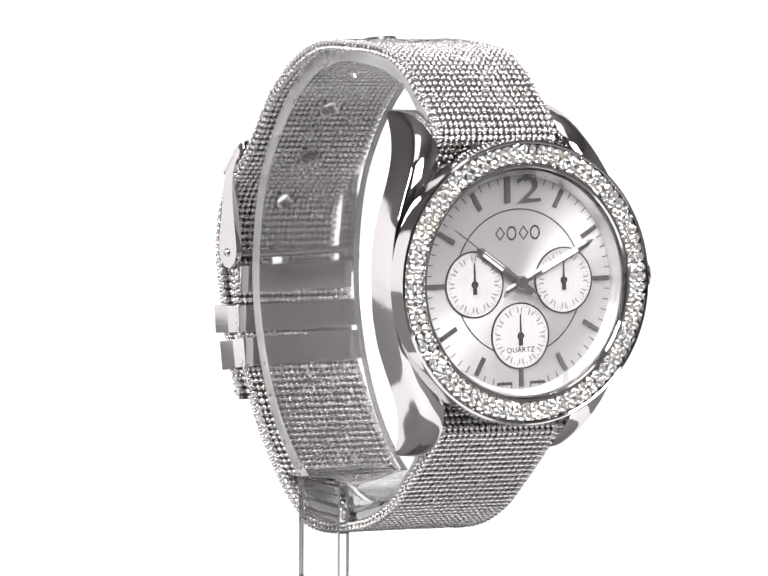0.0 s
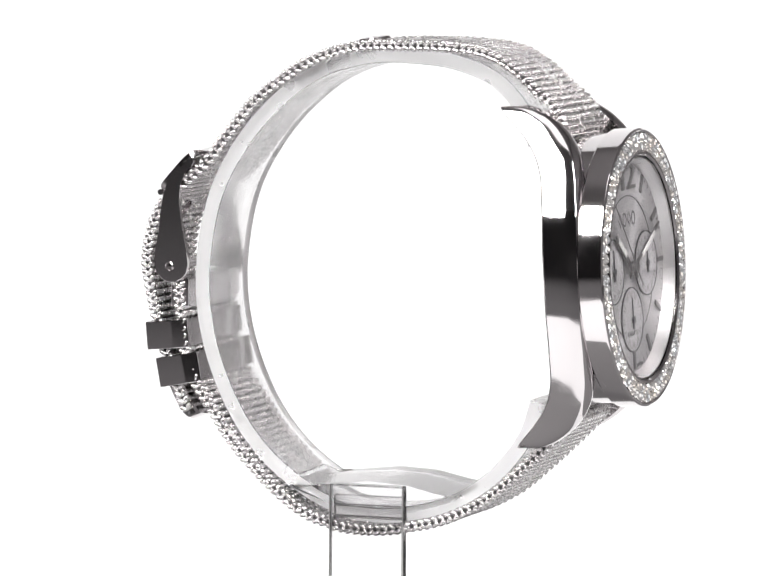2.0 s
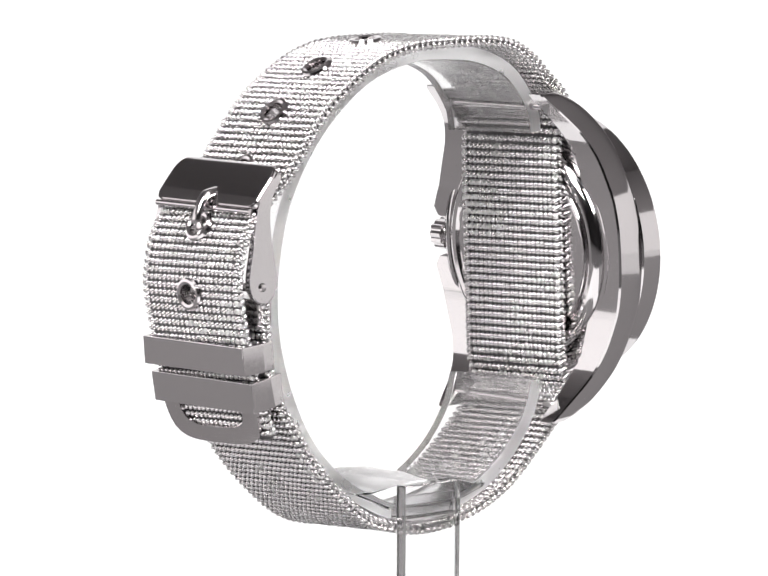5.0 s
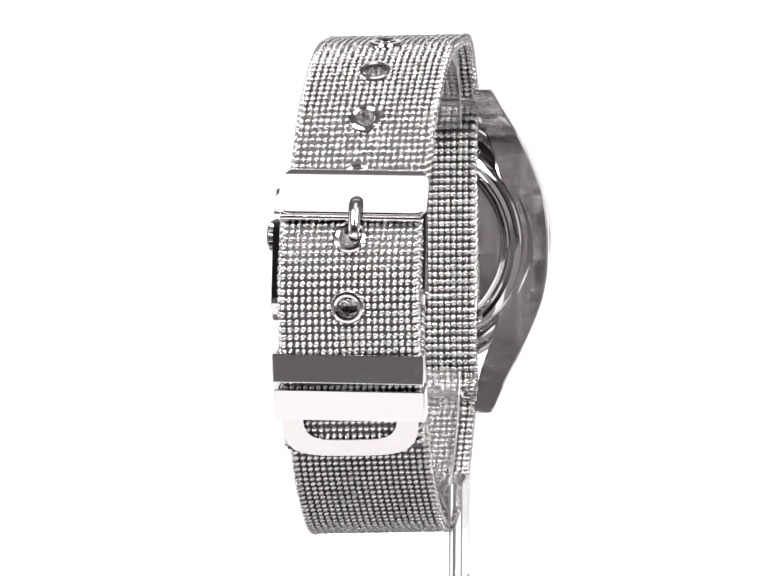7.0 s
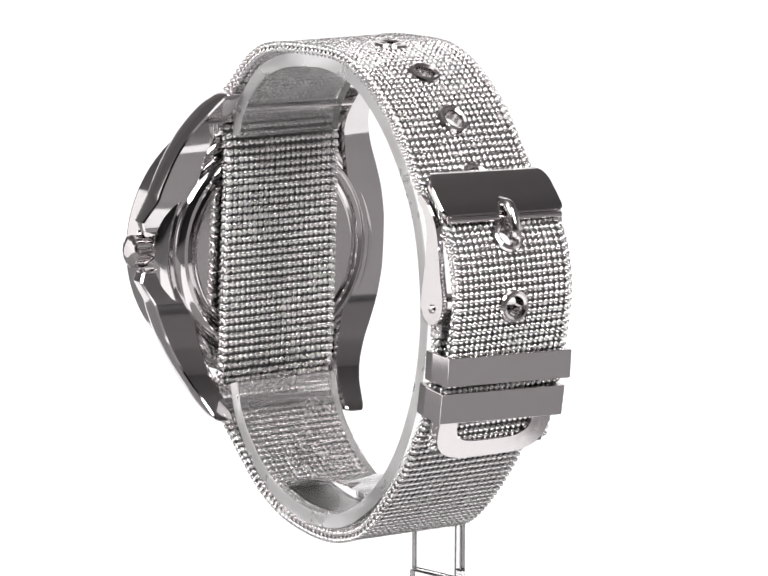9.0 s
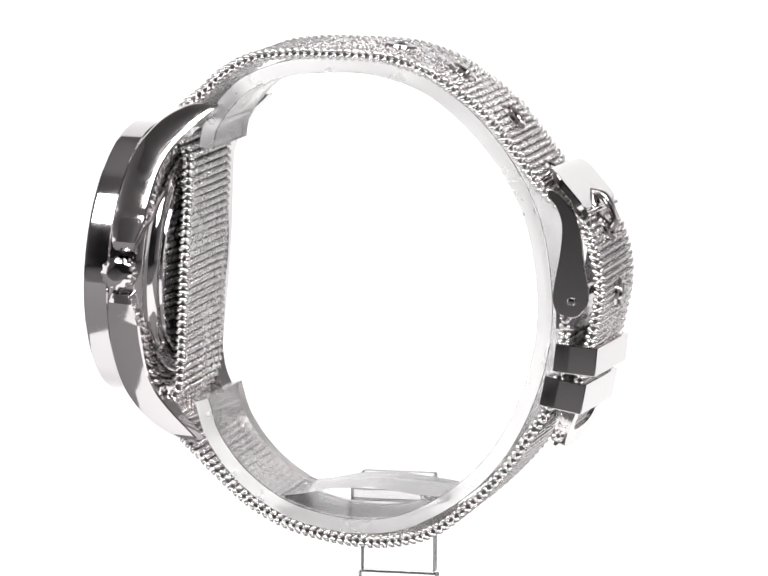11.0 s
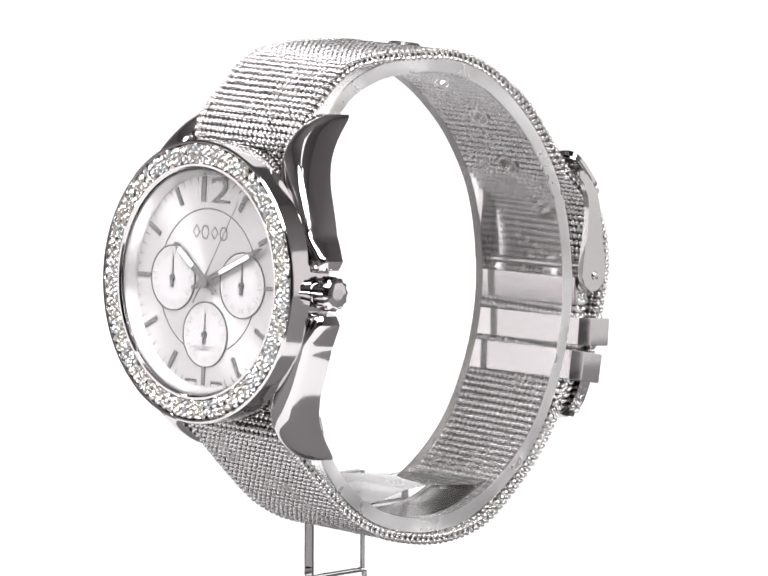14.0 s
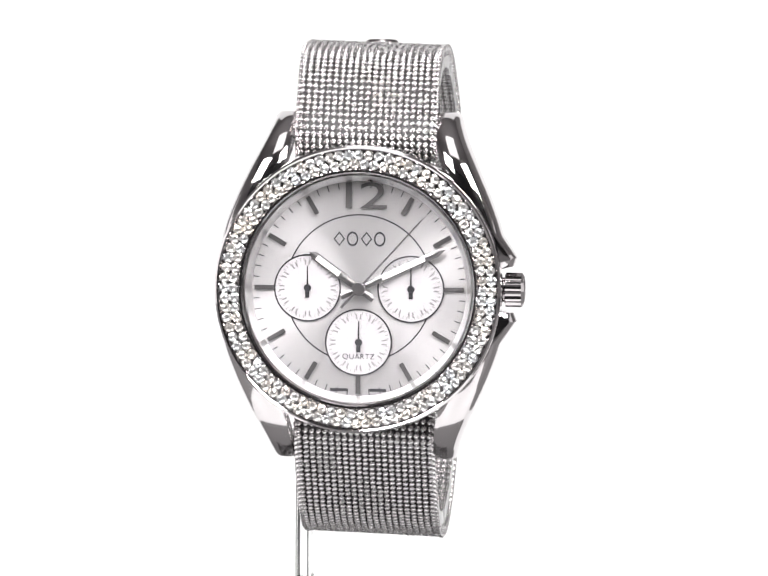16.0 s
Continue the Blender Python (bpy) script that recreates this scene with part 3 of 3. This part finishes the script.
def build_dial():
    d = disc("dial", R_GLASS - 0.05, DIAL_Y + 0.2, DIAL, case, thick=0.2, label="silver sunray dial with three subdials")
    y = DIAL_Y
    ring("inner_circle", 9.65, 9.83, y, INK, d, thick=0.03)
    for h in range(1, 12):
        bm = bmesh.new()
        bar(bm, 30 * h, 11.3, 13.9, 0.62, y, 0.22)
        part("hour_marker", bm, MARKER, d, smooth=False)
    bm = bmesh.new()
    for k in range(60):
        if k % 5:
            bar(bm, 6 * k, 13.3, 14.15, 0.13, y, 0.03)
    tagged(part("minute_track", bm, INK, d, smooth=False), "printed minute ticks")
    num = lettering("numeral_twelve", "12", 5.0, 0.15, 12.1, y, MARKER, d, 0.8, 0.12)
    num.scale = (1.65, 1, 1)
    # maker's mark: plain shapes
    for i, x in enumerate((-2.7, -0.95, 0.9, 2.65)):
        bm = bmesh.new()
        n = 4 if i % 2 == 0 else 28
        for (r0, r1) in ((0.72, 0.98),):
            lathe(bm, [(r0, y), (r0, y - 0.03), (r1, y - 0.03), (r1, y), (r0, y)], n)
        for v in bm.verts:
            v.co.x = v.co.x * 0.78 + x
            v.co.z = v.co.z + 6.55
        part("makers_mark", bm, INK, d, smooth=False)
    for x in (-2.6, 2.6):
        bm = bmesh.new()
        block(bm, x - 1.1, x + 1.1, y - 0.03, y, -13.6, -13.2, 0)
        part("print_bar", bm, INK, d, smooth=False)
    for name, x, z in (("subdial", -6.85, 0), ("subdial", 6.85, 0), ("subdial", 0, -7.1)):
        sub = disc(name, 4.35, y, SUBFACE, d, x, z, thick=0.1, label="white printed subdial")
        ring("subdial_rim", 4.25, 4.45, y, INK, sub, x, z, thick=0.16)
        bm = bmesh.new()
        for k in range(48):
            if k % 4:
                bar(bm, 7.5 * k, 3.62, 4.0, 0.1, y - 0.1, 0.02)
        for v in bm.verts:
            v.co.x += x
            v.co.z += z
        tagged(part("subdial_scale", bm, PALE_INK, sub, smooth=False), "printed scale")
        bm = bmesh.new()
        for k in range(12):
            for u in (-5.0, 4.0):
                bar(bm, 30 * k + u, 3.05, 3.75, 0.2, y - 0.1, 0.02)
        for v in bm.verts:
            v.co.x += x
            v.co.z += z
        tagged(part("subdial_figures", bm, PALE_INK, sub, smooth=False), "small grey printed figures, too small to read")
        bm = bmesh.new()
        bar(bm, 0, -1.3, 2.9, 0.3, y - 0.2, 0.1, 0.4)
        bar(bm, 0, -1.3, -0.35, 0.55, y - 0.21, 0.11)
        lathe(bm, [(0, y - 0.42), (0.45, y - 0.42), (0.5, y - 0.2), (0, y - 0.2)], 20)
        for v in bm.verts:
            v.co.x += x
            v.co.z += z
        part("subdial_hand", bm, INK, sub, smooth=False)
    lettering("dial_text", "QUARTZ", 1.0, 0, -9.0, y - 0.1, INK, d, 1.1, 0.02)
    return d


dial = build_dial()


def hand(name, length, tail, w0, w1, y, thick=0.16, slot=None):
    """A hand that points to twelve; two bevelled halves, the tip tapering."""
    bm = bmesh.new()
    pts = [(-w0 / 2, -tail), (w0 / 2, -tail), (w0 / 2, 0), (w1 / 2, length * 0.35), (w1 / 2, length * 0.9), (0, length), (-w1 / 2, length * 0.9), (-w1 / 2, length * 0.35), (-w0 / 2, 0)]
    top = [bm.verts.new((x * 0.25, -thick, z if 0 < z < length else z * 0.97)) for x, z in pts]
    low = [bm.verts.new((x, 0, z)) for x, z in pts]
    bm.faces.new(top), bm.faces.new(low[::-1])
    for i in range(len(pts)):
        j = (i + 1) % len(pts)
        bm.faces.new((low[i], low[j], top[j], top[i]))
    lathe(bm, [(0, -thick - 0.05), (0.8, -thick - 0.05), (0.9, 0), (0, 0)], 28)
    ob = part(name, bm, HANDS_STEEL, case, smooth=False)
    ob.location = Vector((0, y, 0)) * MM
    if slot:
        bm = bmesh.new()
        bar(bm, 0, slot[0], slot[1], w1 * 0.62, -thick * 0.6, thick * 0.55, 1.0)
        part("inlay", bm, LUME, ob, "white inlay", smooth=False)
    return ob


hour_hand = hand("hour_hand", 8.2, 2.4, 0.9, 1.15, DIAL_Y - 0.45, slot=(3.2, 6.9))
hour_hand.rotation_euler = (0, radians(-54), 0)
minute_hand = hand("minute_hand", 12.6, 2.6, 0.8, 0.95, DIAL_Y - 0.75, slot=(3.4, 9.6))
minute_hand.rotation_euler = (0, radians(65), 0)
second_hand = hand("second_hand", 13.2, 3.4, 0.34, 0.2, DIAL_Y - 1.05, 0.08)
bm = bmesh.new()
lathe(bm, [(0, FACE + 0.2), (0.9, FACE + 0.21), (R_GLASS - 0.6, FACE + 0.32), (R_GLASS - 0.1, FACE + 0.45), (R_GLASS - 0.1, FACE + 1.0), (0, FACE + 0.9)], 96)
crystal = part("crystal", bm, CRYSTAL, case, "clear domed watch glass")
crystal.visible_shadow = False
bm = bmesh.new()
lathe(bm, [(15.22, FACE + 1.1), (15.0, 0.4), (14.2, DIAL_Y - 0.02), (14.4, DIAL_Y + 0.1), (15.22, DIAL_Y + 0.1), (15.22, FACE + 1.1)], 120)
part("dial_flange", bm, FLANGE, case, "sloping satin silver ring round the dial")


def settle_case():
    """Hands the pieces of the case over to the watch, at most two levels deep."""
    body = next(o for o in case.children if o.name.startswith("case"))
    for ob in list(case.children):
        if ob.name.split(".")[0] in ("lug_flank", "spring_bar", "crown"):
            ob.parent = body
        else:
            ob.parent, ob.matrix_basis = watch, CASE @ ob.matrix_basis
    for ob in list(dial.children):
        if ob.name.startswith("subdial"):
            ob.parent, ob.matrix_basis = watch, CASE @ ob.matrix_basis
    bpy.data.objects.remove(case)


settle_case()


# ---- clear stand ----
def edged(ob, all_round=False):
    """Colours the edges of a clear sheet dark, as if they refracted a dark room; matt."""
    ob.data.materials.append(DARK_EDGE)
    for f in ob.data.polygons:
        if max(abs(c) for c in f.normal) < 0.9 and (all_round or abs(f.normal.z) < 0.2):
            f.material_index = 1


def build_stand():
    path = [(-22.6, 17.0), (-21.8, 20.4), (-17.6, 25.4), (-11.5, 28.0), (-5.0, 28.7), (1.0, 28.5), (8.0, 26.4), (14.0, 22.2), (19.2, 16.4), (23.2, 9.0), (25.0, 0.0),
            (24.8, -8.0), (22.6, -16.0), (18.6, -23.4), (13.0, -29.0), (6.0, -32.9), (0.0, -34.0), (-6.0, -33.5), (-12.0, -31.6), (-17.6, -27.6), (-21.6, -22.4), (-23.2, -17.6)]
    path = [(y * 1.01, z * 1.01) for y, z in path]
    q, t, _ = spline(path, 1.4)
    n = np.stack([-t[:, 1], t[:, 0]], 1)
    w, d, r = 9.3, 1.05, 0.3
    sec = [(-w + r, -d), (w - r, -d), (w - r * 0.3, -d + r * 0.3), (w, -d + r), (w, d - r), (w - r * 0.3, d - r * 0.3), (w - r, d), (-w + r, d), (-w + r * 0.3, d - r * 0.3), (-w, d - r), (-w, -d + r), (-w + r * 0.3, -d + r * 0.3)]
    bm = bmesh.new()
    rings = []
    for (y, z), (ny, nz) in zip(q, n):
        rings.append([bm.verts.new((strap_shift(y) + max(x, x * 0.5 - 2.75), y + ny * o, z + nz * o - 0.03 * x)) for x, o in sec])
    for a, b in zip(rings, rings[1:]):
        for k in range(len(a)):
            j = (k + 1) % len(a)
            bm.faces.new((a[k], a[j], b[j], b[k]))
    bm.faces.new(rings[0]), bm.faces.new(rings[-1])
    ring_ob = tagged(part("c_ring", bm, HAZY, stand), "open clear plastic ring inside the strap")
    ring_ob.data.materials.append(FROST)
    for f in ring_ob.data.polygons:
        if abs(f.normal.x) > 0.8:
            f.material_index = 1
    # saddle on the ring's floor
    arch = [(12.6, -30.4), (9.5, -30.6), (5.8, -30.0), (0.4, -29.4), (-5.0, -29.7), (-9.5, -30.7), (-12.6, -31.0), (-12.0, -31.6), (-6.0, -33.4), (0, -34.0), (6.0, -33.0), (12.0, -30.2)]
    bm = bmesh.new()
    prism(bm, arch, -9.0, 7.2, "X", 0.3)
    part("saddle", bm, ACRYLIC, stand)
    # flat leg bent into a foot
    bm = bmesh.new()
    xo, xi = -11.4, -9.6
    block(bm, xo, xi, -5.4, 5.3, -43.7, -29.6, 0.19, 1)
    edged(part("leg", bm, ACRYLIC, stand))
    # stepped clear block that joins the leg to the ring
    for low, high, reach in ((-35.9, -34.3, -8.0), (-34.2, -32.7, -8.3), (-32.6, -31.2, -8.6)):
        bm = bmesh.new()
        block(bm, xi + 0.1, reach, -5.1, 5.0, low, high, 0.1, 1)
        edged(part("joint_step", bm, HAZY, stand), True)
    bm = bmesh.new()
    block(bm, xo - 0.1, xi + 0.1, -5.7, 5.6, -61.5, -43.8, 0.15, 1)
    edged(part("leg_socket", bm, ACRYLIC, stand), True)
    bm = bmesh.new()
    block(bm, -24, 16, -16, 16, -64, -61.4, 0.6)
    part("base_plate", bm, ACRYLIC, stand)


build_stand()


# ---- what moves ----
def motions():
    """The stand and the watch turn together; the second hand ticks."""
    # the turntable wobbles on its spindle: millimetres sideways and down, second by second
    side = (-0.24, 0.31, 0.6, 0.26, -0.32, -0.3, 0.35, 1.25, 1.0, 0.05, -0.24, -0.07, 0.16, 0.15, 0.08, -0.47, -1.56)
    sink = (-0.25, -0.29, -0.32, -0.36, -0.3, -0.39, -0.25, -0.07, -0.01, 0.15, 0.35, 0.39, 0.33, 0.3, 0.33, 0.26, 0.14)
    lag = (0, 0, 0, 0, 0, -0.1, -0.4, -0.75, -0.6, -0.1, 0, 0, 0, 0, 0, 0, 0)      # degrees behind the even turn
    seat = pose(1.1 * MM, 0, 0)                      # the stand sits a little off the axis
    rows = [(float(t), pose(dx * MM, 0, FOOT - dz * MM, 0, 0, 20.32246 * t - 328.0432 + late) @ seat) for t, (dx, dz, late) in enumerate(zip(side, sink, lag))]
    walk(watch, rows)
    walk(stand, rows)
    ticks, base = [], CASE @ Matrix.Translation((0, (DIAL_Y - 1.05) * MM, 0))
    for k in range(17):
        turn = base @ Matrix.Rotation(radians(-54 + 6 * k), 4, "Y")
        ticks.append((float(k), turn))
        if k < 16:
            ticks.append((k + 0.8, turn))
    walk(second_hand, ticks)


motions()
